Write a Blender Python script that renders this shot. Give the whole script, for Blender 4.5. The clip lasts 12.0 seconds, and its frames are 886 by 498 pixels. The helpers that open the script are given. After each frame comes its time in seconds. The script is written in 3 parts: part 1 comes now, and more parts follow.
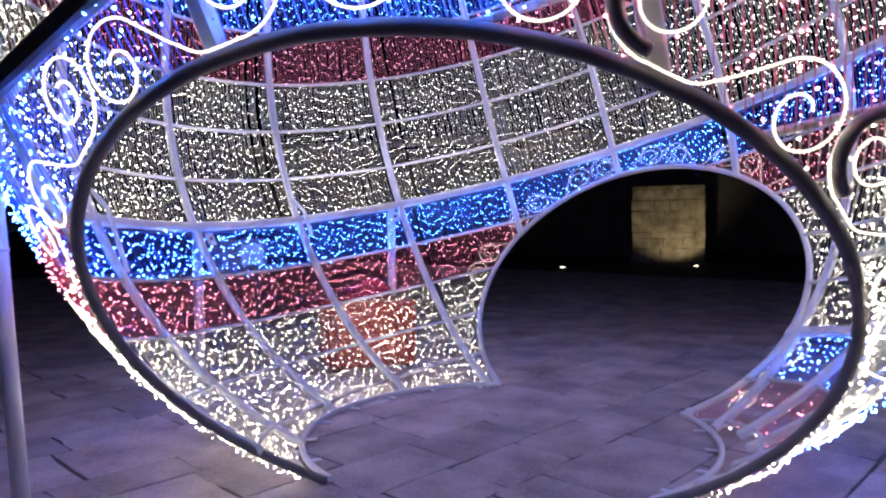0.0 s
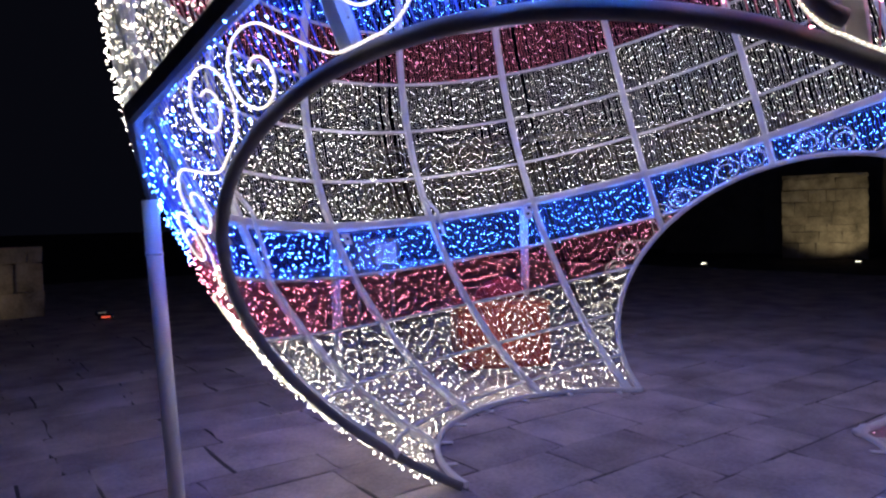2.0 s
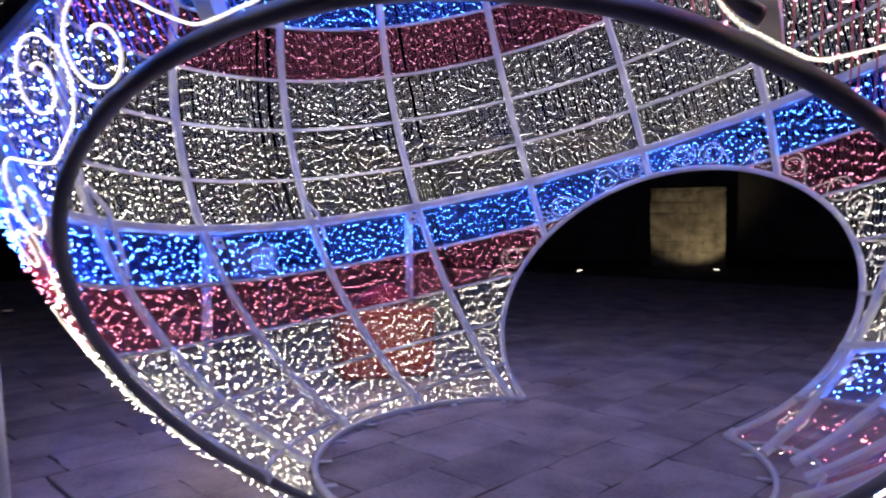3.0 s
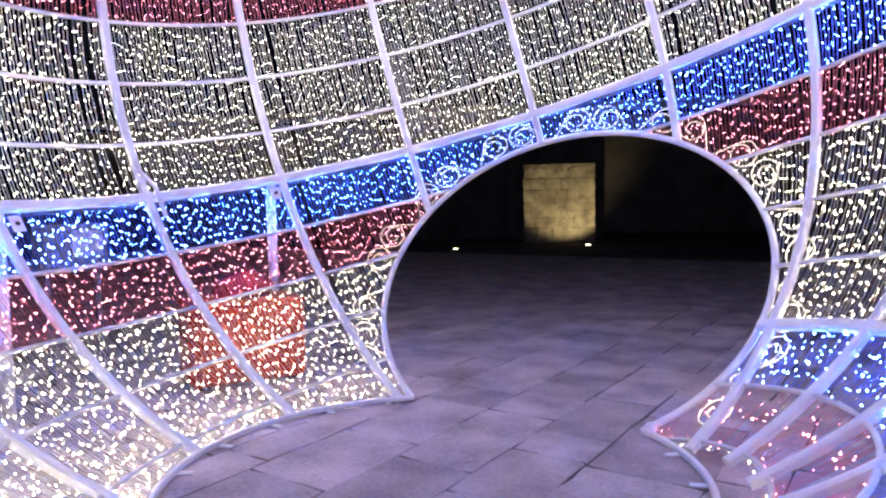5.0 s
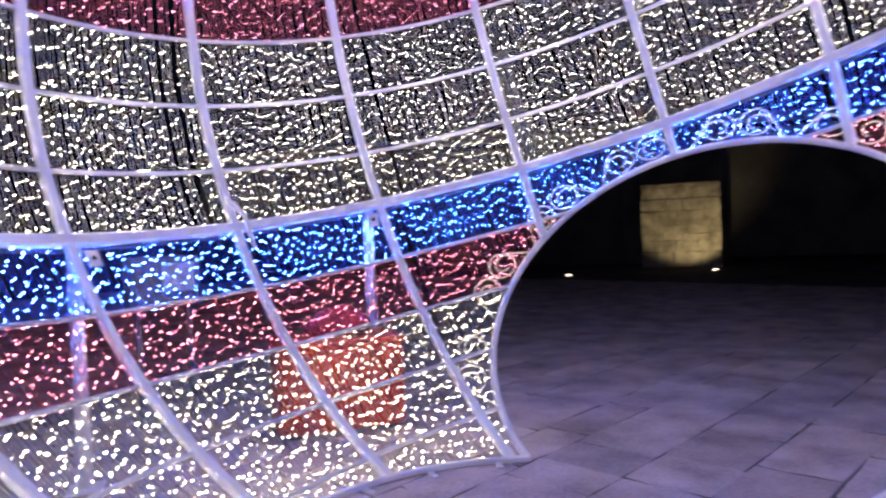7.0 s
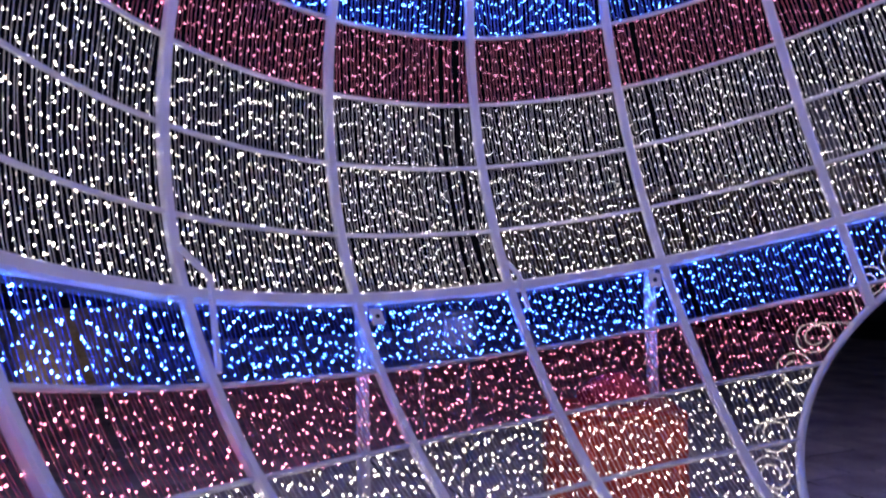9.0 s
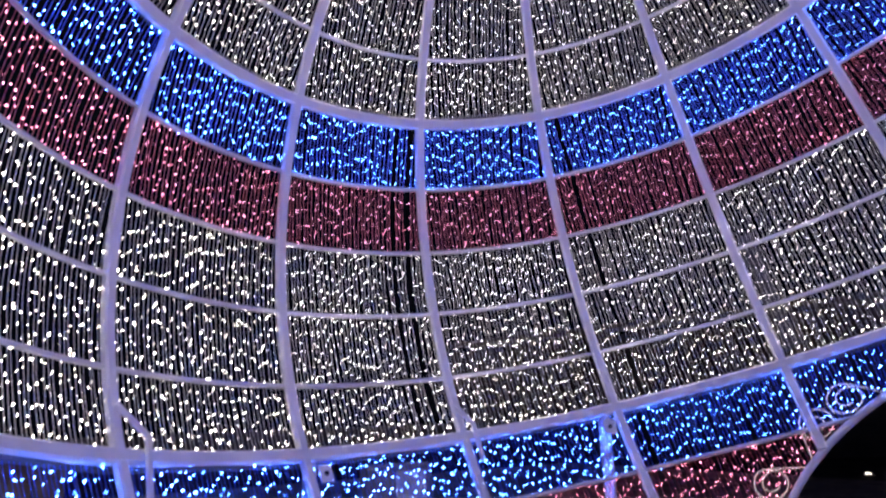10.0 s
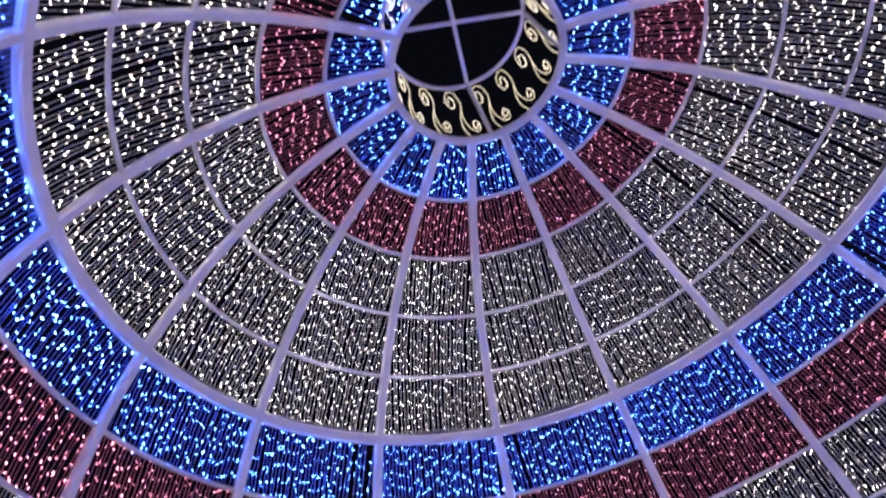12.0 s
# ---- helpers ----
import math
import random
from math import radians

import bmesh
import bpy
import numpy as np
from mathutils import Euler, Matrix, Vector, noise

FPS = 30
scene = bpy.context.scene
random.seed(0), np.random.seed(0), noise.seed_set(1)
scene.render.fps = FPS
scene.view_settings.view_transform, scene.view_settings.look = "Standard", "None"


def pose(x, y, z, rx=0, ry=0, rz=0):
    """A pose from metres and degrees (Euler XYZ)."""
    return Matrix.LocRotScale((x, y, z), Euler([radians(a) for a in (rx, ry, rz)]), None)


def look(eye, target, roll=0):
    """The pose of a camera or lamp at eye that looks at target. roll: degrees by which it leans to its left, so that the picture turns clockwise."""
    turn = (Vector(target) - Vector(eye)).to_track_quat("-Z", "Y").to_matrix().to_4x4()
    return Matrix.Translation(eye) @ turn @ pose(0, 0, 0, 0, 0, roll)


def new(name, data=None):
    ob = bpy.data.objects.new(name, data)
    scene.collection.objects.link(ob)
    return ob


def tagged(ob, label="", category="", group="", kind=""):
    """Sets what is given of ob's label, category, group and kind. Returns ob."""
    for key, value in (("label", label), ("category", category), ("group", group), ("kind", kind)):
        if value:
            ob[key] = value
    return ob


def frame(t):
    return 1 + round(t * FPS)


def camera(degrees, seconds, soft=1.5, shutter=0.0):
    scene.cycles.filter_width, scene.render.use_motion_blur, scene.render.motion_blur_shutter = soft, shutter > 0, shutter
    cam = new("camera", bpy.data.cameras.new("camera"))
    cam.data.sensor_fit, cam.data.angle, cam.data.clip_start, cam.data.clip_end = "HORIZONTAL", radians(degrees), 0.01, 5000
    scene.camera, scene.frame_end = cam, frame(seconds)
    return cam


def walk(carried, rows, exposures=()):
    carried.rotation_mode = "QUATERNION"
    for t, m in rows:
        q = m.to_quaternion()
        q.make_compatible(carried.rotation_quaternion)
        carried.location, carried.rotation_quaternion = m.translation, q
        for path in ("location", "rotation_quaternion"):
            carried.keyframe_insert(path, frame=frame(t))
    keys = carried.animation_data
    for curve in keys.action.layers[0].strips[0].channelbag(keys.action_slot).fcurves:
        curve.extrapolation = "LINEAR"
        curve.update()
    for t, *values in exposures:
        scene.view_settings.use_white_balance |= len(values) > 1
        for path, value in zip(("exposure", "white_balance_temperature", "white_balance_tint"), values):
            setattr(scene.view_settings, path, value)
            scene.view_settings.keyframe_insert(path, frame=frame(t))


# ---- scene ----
cam = camera(64.96, 12.0, soft=2.4, shutter=0.36)
PATH = [
    (0.0, pose(-2.200, -4.935, 1.653, 87.82, 0.72, -18.98)),
    (0.5, pose(-2.228, -4.805, 1.670, 89.07, 1.25, -17.73)),
    (1.0, pose(-2.257, -4.785, 1.686, 89.96, 1.57, -12.98)),
    (1.5, pose(-2.249, -4.781, 1.683, 90.34, 0.98, -8.53)),
    (2.0, pose(-2.200, -4.764, 1.678, 87.68, 1.56, -8.41)),
    (2.5, pose(-2.164, -4.714, 1.673, 86.90, 1.43, -11.67)),
    (3.0, pose(-2.155, -4.517, 1.678, 87.93, 0.52, -17.99)),
    (3.5, pose(-2.114, -4.319, 1.674, 87.53, -0.47, -23.51)),
    (3.7, pose(-2.064, -4.228, 1.661, 88.68, -0.49, -25.45)),
    (5.3, pose(-1.778, -3.457, 1.611, 85.91, 1.22, -28.68)),
    (5.5, pose(-1.722, -3.392, 1.623, 86.51, 1.61, -26.18)),
    (6.0, pose(-1.609, -3.252, 1.634, 87.65, 1.21, -23.72)),
    (6.5, pose(-1.574, -3.001, 1.618, 89.58, 1.79, -23.62)),
    (7.0, pose(-1.510, -2.837, 1.614, 88.47, 2.24, -19.62)),
    (7.5, pose(-1.421, -2.657, 1.582, 86.30, 1.46, -6.42)),
    (7.7, pose(-1.377, -2.615, 1.581, 86.02, 2.36, -1.97)),
    (9.3, pose(-1.290, -2.620, 1.841, 95.70, 1.03, 4.60)),
    (9.5, pose(-1.289, -2.600, 1.880, 97.96, 1.42, 3.35)),
    (10.0, pose(-1.301, -2.628, 1.833, 103.83, 2.24, 0.61)),
    (10.5, pose(-1.329, -2.660, 1.828, 111.00, 2.83, -1.74)),
    (11.0, pose(-1.327, -2.735, 1.862, 116.39, 3.66, -1.72)),
    (11.5, pose(-1.300, -2.774, 1.890, 121.52, 3.04, -1.86)),
    (12.0, pose(-1.281, -2.831, 1.904, 127.83, 3.01, -2.41)),
]
EXPOSURE = [(0.0, 0.89, 6600, 10), (0.5, 0.94, 6600, 10), (1.0, 0.38, 6450, 12), (1.5, 0.33, 6450, 12), (2.0, 0.33, 6450, 12), (2.5, 0.30, 6450, 12), (3.0, 0.46, 6500, 12),
            (3.5, 0.95, 6700, 10), (5.4, 1.88, 7400, 6), (6.0, 1.65, 7300, 7), (6.5, 1.41, 7100, 9), (7.0, 1.37, 7000, 10), (7.5, 0.72, 6600, 12), (9.3, 0.39, 6300, 22), (10.5, 0.53, 6380, 22), (12.0, 0.49, 6450, 21)]
walk(cam, PATH, EXPOSURE)

# ---- world: a clear black night, no moon ----
world = bpy.data.worlds.new("night")
scene.world = world
world.use_nodes = True
world.node_tree.nodes["Background"].inputs["Color"].default_value = (0.10, 0.11, 0.20, 1)
world.node_tree.nodes["Background"].inputs["Strength"].default_value = 0.016


# ---- materials ----
def material(name, base, rough=0.6, metal=0.0, second=None, scale=8.0, fine=90.0, bump=0.15, emit=None, strength=0.0, vary=0.0, spread=False):
    """A procedural surface: two scales of noise mix two colours, fine noise gives relief."""
    m = bpy.data.materials.new(name)
    m.use_nodes = True
    nt = m.node_tree
    b = nt.nodes["Principled BSDF"]
    b.inputs["Roughness"].default_value = rough
    b.inputs["Metallic"].default_value = metal
    if second is None:
        second = tuple(c * 0.7 for c in base)
    co = nt.nodes.new("ShaderNodeTexCoord")
    n1 = nt.nodes.new("ShaderNodeTexNoise")
    n1.inputs["Scale"].default_value = scale
    n1.inputs["Detail"].default_value = 7 if spread else 5
    n2 = nt.nodes.new("ShaderNodeTexNoise")
    n2.inputs["Scale"].default_value = fine
    n2.inputs["Detail"].default_value = 3
    where = nt.nodes.new("ShaderNodeNewGeometry").outputs["Position"] if spread else co.outputs["Object"]
    nt.links.new(where, n1.inputs["Vector"])
    nt.links.new(where, n2.inputs["Vector"])
    add = nt.nodes.new("ShaderNodeMath")
    add.operation = "MULTIPLY_ADD"
    nt.links.new(n2.outputs["Fac"], add.inputs[0])
    add.inputs[1].default_value = 0.4
    nt.links.new(n1.outputs["Fac"], add.inputs[2])
    ramp = nt.nodes.new("ShaderNodeValToRGB")
    ramp.color_ramp.elements[0].position, ramp.color_ramp.elements[1].position = 0.45, 0.95
    ramp.color_ramp.elements[0].color = (*second, 1)
    ramp.color_ramp.elements[1].color = (*base, 1)
    nt.links.new(add.outputs[0], ramp.inputs[0])
    colour = ramp.outputs["Color"]
    if vary:
        info = nt.nodes.new("ShaderNodeObjectInfo")
        hsv = nt.nodes.new("ShaderNodeHueSaturation")
        rng = nt.nodes.new("ShaderNodeMapRange")
        rng.inputs["To Min"].default_value, rng.inputs["To Max"].default_value = 1 - vary, 1 + vary
        nt.links.new(info.outputs["Random"], rng.inputs["Value"])
        nt.links.new(rng.outputs["Result"], hsv.inputs["Value"])
        nt.links.new(colour, hsv.inputs["Color"])
        colour = hsv.outputs["Color"]
    nt.links.new(colour, b.inputs["Base Color"])
    if bump:
        bp = nt.nodes.new("ShaderNodeBump")
        bp.inputs["Strength"].default_value = bump
        bp.inputs["Distance"].default_value = 0.01
        nt.links.new(add.outputs[0], bp.inputs["Height"])
        nt.links.new(bp.outputs["Normal"], b.inputs["Normal"])
    if emit:
        b.inputs["Emission Color"].default_value = (*emit, 1)
        b.inputs["Emission Strength"].default_value = strength
    return m


def lamp_material(name, colours, strength):
    """Glowing bulb caps that differ a little from bulb to bulb."""
    m = bpy.data.materials.new(name)
    m.use_nodes = True
    nt = m.node_tree
    b = nt.nodes["Principled BSDF"]
    b.inputs["Base Color"].default_value = (0.6, 0.6, 0.6, 1)
    geo = nt.nodes.new("ShaderNodeNewGeometry")
    ramp = nt.nodes.new("ShaderNodeValToRGB")
    ramp.color_ramp.elements[0].color = (*colours[0], 1)
    ramp.color_ramp.elements[1].color = (*colours[1], 1)
    nt.links.new(geo.outputs["Random Per Island"], ramp.inputs[0])
    nt.links.new(ramp.outputs["Color"], b.inputs["Emission Color"])
    b.inputs["Emission Strength"].default_value = strength
    return m


STEEL = material("white_painted_steel", (0.86, 0.85, 0.87), 0.42, 0.0, (0.72, 0.71, 0.74), 5.0, 140.0, 0.06)
THIN_STEEL = material("white_painted_bar", (0.72, 0.72, 0.74), 0.45, 0.0, (0.55, 0.55, 0.58), 9.0, 160.0, 0.05)
CABLE = material("clear_cable", (0.82, 0.82, 0.75), 0.35, 0.0, (0.62, 0.62, 0.56), 20.0, 200.0, 0.0)
# the bulbs' blue and red glow is painted into these two cable colours
BLUE_GLOW_CABLE = material("blue_glow_cable", (0.13, 0.22, 0.97), 0.35, 0.0, (0.08, 0.15, 0.88), 20.0, 200.0, 0.0)
RED_GLOW_CABLE = material("red_glow_cable", (0.80, 0.20, 0.27), 0.35, 0.0, (0.62, 0.13, 0.18), 20.0, 200.0, 0.0)
# dark tone stands for shade on the outer side of the thick rings
RING_SHADE_STEEL = material("ring_shade_steel", (0.13, 0.125, 0.13), 0.5, 0.2, (0.08, 0.077, 0.08), 6.0, 120.0, 0.08)
# white rim tube, darkened in colour for its unlit outer side
RIM_SHADE_STEEL = material("rim_shade_tube", (0.24, 0.235, 0.25), 0.5, 0.1, (0.16, 0.155, 0.17), 6.0, 120.0, 0.08)
BARE_STEEL = material("bare_bent_steel", (0.42, 0.41, 0.38), 0.45, 0.3, (0.28, 0.27, 0.25), 7.0, 120.0, 0.08)
BOLT = material("dark_bolt", (0.04, 0.04, 0.05), 0.5, 0.6)
# added on outward bulb faces to cut the light thrown outside the ball
OUTER_MASK = material("bulb_outer_mask", (0.35, 0.35, 0.36), 0.5)
BOX = material("dark_plastic", (0.05, 0.05, 0.06), 0.5)
WHITE_BULB = lamp_material("warm_white_bulb", ((0.12, 0.11, 0.086), (1.0, 0.92, 0.73)), 30.0)
BLUE_BULB = lamp_material("blue_bulb", ((0.006, 0.024, 0.13), (0.042, 0.175, 1.0)), 165.0)
RED_BULB = lamp_material("red_bulb", ((0.14, 0.032, 0.05), (1.0, 0.27, 0.39)), 18.5)
ROPE = lamp_material("rope_light", ((1.0, 0.86, 0.58), (1.0, 0.95, 0.74)), 4.0)
STONE_SLAB = material("grey_flagstone", (0.64, 0.54, 0.56), 0.9, 0.0, (0.26, 0.218, 0.23), 1.9, 34.0, 0.7, vary=0.18, spread=True)
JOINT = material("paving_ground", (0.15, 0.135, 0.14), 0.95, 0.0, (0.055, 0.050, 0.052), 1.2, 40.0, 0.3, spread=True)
CROWN_TUBE = material("yellow_rope_tube", (0.8, 0.75, 0.5), 0.4, emit=(1.0, 0.90, 0.55), strength=0.8)
ROPE_TUBE = material("rope_tube", (0.8, 0.78, 0.72), 0.4, emit=(1.0, 0.93, 0.78), strength=0.5)
WALL_STONE = material("old_limestone", (0.46, 0.39, 0.28), 0.85, 0.0, (0.11, 0.088, 0.058), 2.2, 22.0, 0.9, vary=0.16, spread=True)
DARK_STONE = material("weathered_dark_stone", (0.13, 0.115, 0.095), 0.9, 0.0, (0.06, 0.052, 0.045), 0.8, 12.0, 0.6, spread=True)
MORTAR = material("mortar", (0.16, 0.13, 0.10), 0.95)
ORANGE = material("orange_plastic", (0.58, 0.070, 0.035), 0.45, 0.0, (0.42, 0.048, 0.02), 3.0, 80.0, 0.05)
PANEL_WHITE = material("white_panel", (0.7, 0.72, 0.75), 0.5)
LENS = material("lamp_lens", (0.9, 0.85, 0.7), 0.3, emit=(1.0, 0.90, 0.7), strength=3.0)
DIM_LENS = material("dim_lens", (0.9, 0.85, 0.7), 0.3, emit=(1.0, 0.86, 0.6), strength=0.06)
RED_LENS = material("red_lens", (0.5, 0.02, 0.02), 0.3, emit=(1.0, 0.12, 0.06), strength=1.0)

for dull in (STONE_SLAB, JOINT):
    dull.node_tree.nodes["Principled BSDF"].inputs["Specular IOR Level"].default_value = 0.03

# ---- the leaning ball: centre, radius and lean ----
R = 3.5
CENTRE = Vector((0, 0, 3.1300))
LEAN = Matrix(((0.98373, -0.00474, -0.17965), (0.03769, 0.98285, 0.18048), (0.17570, -0.18431, 0.96703)))
LEVEL0, LEVEL = -10.90, 8.951          # latitude of the lower thick ring, and the step between rings
RING_SHIFT = ((0, 0.2), (8, 0.36), (10, 0.40), (11, -0.39), (12, -0.32), (13, -0.54), (14, -0.44), (15, -0.07), (20, -0.38))
RIB_SHIFT = {0: -0.15, 1: 0.06, 2: 0.24, 3: 0.64, 4: 0.07, 6: -0.27}   # degrees by which welded ribs stray
OPENINGS = ((Vector((0.6182, 0.3908, -0.6828)).normalized(), 3.0709),
            (Vector((-0.3701, -0.6092, -0.6905)).normalized(), 3.0555))


def lat(level):
    stray = float(np.interp(level, [r[0] for r in RING_SHIFT], [r[1] for r in RING_SHIFT]))
    return LEVEL0 + LEVEL * (level - 10) + stray


def lon(rib):
    return 90 - (rib - 3) * 22.5 + RIB_SHIFT.get((rib + 3) % 16 - 3, 0.0)


def ball(la, lo, r=R):
    la, lo = radians(la), radians(lo)
    return CENTRE + LEAN @ Vector((r * math.cos(la) * math.cos(lo), r * math.cos(la) * math.sin(lo), r * math.sin(la)))


def opening_frame(k):
    """The two directions across opening k, and its axis."""
    n = OPENINGS[k][0]
    up = Vector((0, 0, 1))
    a = (up - n * up.dot(n)).normalized()
    return a, n.cross(a), n


def opening_edge(k, phi):
    """How many degrees from its axis opening k reaches: both are circles."""
    return math.degrees(math.acos(OPENINGS[k][1] / R))


def on_edge(k, phi, beyond=0.0, lift=0.0):
    """A point of the shell at the edge of opening k, or so many metres beyond it."""
    a, b, n = opening_frame(k)
    th = radians(opening_edge(k, phi)) + beyond / R
    f = radians(phi)
    return CENTRE + (n * math.cos(th) + (a * math.cos(f) + b * math.sin(f)) * math.sin(th)) * (R + lift)


FRAMES = [opening_frame(k) for k in (0, 1)]


def in_opening(p, slack=0.0):
    q = (p - CENTRE).normalized()
    for k, (a, b, n) in enumerate(FRAMES):
        c = q.dot(n)
        if c < 0.75:
            continue
        if math.degrees(math.acos(min(1.0, c))) < opening_edge(k, math.degrees(math.atan2(q.dot(b), q.dot(a)))) + slack:
            return True
    return False


def stands(p, slack=0.0):
    """True where the shell is not cut away by an opening or the ground."""
    return p.z > 0.012 and not in_opening(p, slack)


def runs(curve, a, b, step, slack=0.0):
    """The stretches of curve(u), u from a to b, on which the shell stands."""
    n = max(2, int(abs(b - a) / step) + 1)
    us = [a + (b - a) * i / n for i in range(n + 1)]
    ok = [stands(curve(u), slack) for u in us]
    out, cur = [], []

    def edge(u0, u1):
        for _ in range(12):
            mid = (u0 + u1) / 2
            if stands(curve(mid), slack):
                u0 = mid
            else:
                u1 = mid
        return u0
    for i, u in enumerate(us):
        if ok[i]:
            if not cur and i:
                cur.append(edge(u, us[i - 1]))
            cur.append(u)
        elif cur:
            cur.append(edge(us[i - 1], u))
            out.append(cur)
            cur = []
    if cur:
        out.append(cur)
    return [c for c in out if len(c) > 1 and abs(c[-1] - c[0]) > step * 0.4]


# ---- mesh helpers ----
def part(name, bm, mat, parent=None, label=""):
    me = bpy.data.meshes.new(name)
    bm.to_mesh(me)
    bm.free()
    me.materials.append(mat)
    ob = new(name, me)
    ob.parent = parent
    if label:
        tagged(ob, label)
    return ob


def part_data(name, verts, faces, mat, parent=None, label="", kind=""):
    me = bpy.data.meshes.new(name)
    me.from_pydata(verts, [], faces)
    me.materials.append(mat)
    ob = new(name, me)
    ob.parent = parent
    return tagged(ob, label, kind=kind)


def thing(name, place, label, category, group="", kind=""):
    ob = new(name)
    ob.empty_display_size = 0.2
    ob.location = place
    return tagged(ob, label, category, group, kind)


def smooth(bm):
    for f in bm.faces:
        f.smooth = True


def sweep(bm, pts, ups, w, h, closed=False, chamfer=0.22):
    """A bevelled rectangular bar along pts; ups are the directions of its height."""
    c = min(w, h) * chamfer
    x, y = w / 2, h / 2
    prof = [(x - c, -y), (x, -y + c), (x, y - c), (x - c, y), (-x + c, y), (-x, y - c), (-x, -y + c), (-x + c, -y)]
    rings = []
    n = len(pts)
    for i, p in enumerate(pts):
        a = pts[(i - 1) % n] if (closed or i) else p
        b = pts[(i + 1) % n] if (closed or i < n - 1) else p
        t = (b - a).normalized()
        u = (ups[i] - t * ups[i].dot(t)).normalized()
        s = t.cross(u)
        rings.append([bm.verts.new(p + s * q[0] + u * q[1]) for q in prof])
    m = len(prof)
    for i in range(n if closed else n - 1):
        r0, r1 = rings[i], rings[(i + 1) % n]
        for j in range(m):
            bm.faces.new((r0[j], r0[(j + 1) % m], r1[(j + 1) % m], r1[j]))
    if not closed:
        bm.faces.new(rings[0][::-1])
        bm.faces.new(rings[-1])
    bmesh.ops.recalc_face_normals(bm, faces=bm.faces)
    return bm


def pipe(bm, pts, r, sides=8, closed=False):
    """A round tube along pts."""
    rings = []
    n = len(pts)
    u = None
    for i, p in enumerate(pts):
        a = pts[(i - 1) % n] if (closed or i) else p
        b = pts[(i + 1) % n] if (closed or i < n - 1) else p
        t = (b - a).normalized()
        if u is None:
            u = t.orthogonal().normalized()
        u = (u - t * u.dot(t)).normalized()
        s = t.cross(u)
        rings.append([bm.verts.new(p + (u * math.cos(2 * math.pi * k / sides) + s * math.sin(2 * math.pi * k / sides)) * r) for k in range(sides)])
    for i in range(n if closed else n - 1):
        r0, r1 = rings[i], rings[(i + 1) % n]
        for j in range(sides):
            f = bm.faces.new((r0[j], r0[(j + 1) % sides], r1[(j + 1) % sides], r1[j]))
            f.smooth = True
    if not closed:
        bm.faces.new(rings[0][::-1])
        bm.faces.new(rings[-1])
    return bm


def block(bm, m, sx, sy, sz, bevel=0.01):
    """A box of that size, bevelled, at the matrix m (its middle)."""
    made = bmesh.ops.create_cube(bm, size=1, matrix=m @ Matrix.Diagonal((sx, sy, sz, 1)))
    if bevel:
        edges = {e for v in made["verts"] for e in v.link_edges}
        bmesh.ops.bevel(bm, geom=list(edges), offset=bevel, segments=1, affect="EDGES")
    return bm


class Beads:
    """Many small octahedral lamp caps in one mesh; some get an added unlit outward side."""

    def __init__(self):
        self.v, self.f, self.backs = [], [], set()

    def add(self, p, axis, r, stretch=1.35, masked=False):
        n = len(self.v)
        a = axis.orthogonal().normalized()
        b = axis.cross(a)
        self.v += [p + axis * r * stretch, p - axis * r * stretch, p + a * r, p + b * r, p - a * r, p - b * r]
        for i in range(4):
            j = (i + 1) % 4
            if masked:
                self.backs.add(len(self.f))
            self.f += [(n, n + 2 + i, n + 2 + j), (n + 1, n + 2 + j, n + 2 + i)]


class Wires:
    """Many thin three-sided cables in one mesh."""

    def __init__(self):
        self.v, self.f = [], []

    def add(self, pts, r):
        n0 = len(self.v)
        for i, p in enumerate(pts):
            t = (pts[min(i + 1, len(pts) - 1)] - pts[max(i - 1, 0)]).normalized()
            u = (p - CENTRE).normalized()
            s = t.cross(u)
            self.v += [p + u * r, p - u * r * 0.5 + s * r * 0.87, p - u * r * 0.5 - s * r * 0.87]
        for i in range(len(pts) - 1):
            a, b = n0 + 3 * i, n0 + 3 * i + 3
            for j in range(3):
                k = (j + 1) % 3
                self.f.append((a + j, a + k, b + k, b + j))

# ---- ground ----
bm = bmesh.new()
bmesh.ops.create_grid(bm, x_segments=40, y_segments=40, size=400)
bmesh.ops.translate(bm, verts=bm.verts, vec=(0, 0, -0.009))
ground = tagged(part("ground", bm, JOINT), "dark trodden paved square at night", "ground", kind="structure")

# ---- the light ball ----
ball_thing = thing("christmas_bauble", (0, 0, 0), "giant leaning walk-through bauble with blue, red and white lights", "light sculpture")


def bar_on_ball(name, curve, a, b, step, w, h, mat, label=""):
    for us in runs(curve, a, b, step):
        pts = [curve(u) for u in us]
        part(name, sweep(bmesh.new(), pts, [(p - CENTRE) for p in pts], w, h), mat, ball_thing, label)


for rib in range(16):
    bar_on_ball("rib", lambda u: ball(u, lon(rib), R - 0.0135), -75, lat(20), 1.5, 0.072, 0.058, STEEL)
for level in range(2, 21):
    thick = level % 5 == 0
    la = lat(level)
    if level == 20:
        pts = [ball(la, i * 6) for i in range(60)]
        part("crown_ring", sweep(bmesh.new(), pts, [(p - CENTRE) for p in pts], 0.06, 0.07, True), STEEL, ball_thing)
        continue
    for i in range(16):
        start = lon(i + 1)
        bar_on_ball("thick_ring" if thick else "thin_ring", lambda u: ball(la, u, R - 0.012), start, lon(i) if lon(i) > start else lon(i) + 360, 1.5,
                    0.087 if thick else 0.027, 0.064 if thick else 0.03, STEEL if thick else THIN_STEEL)

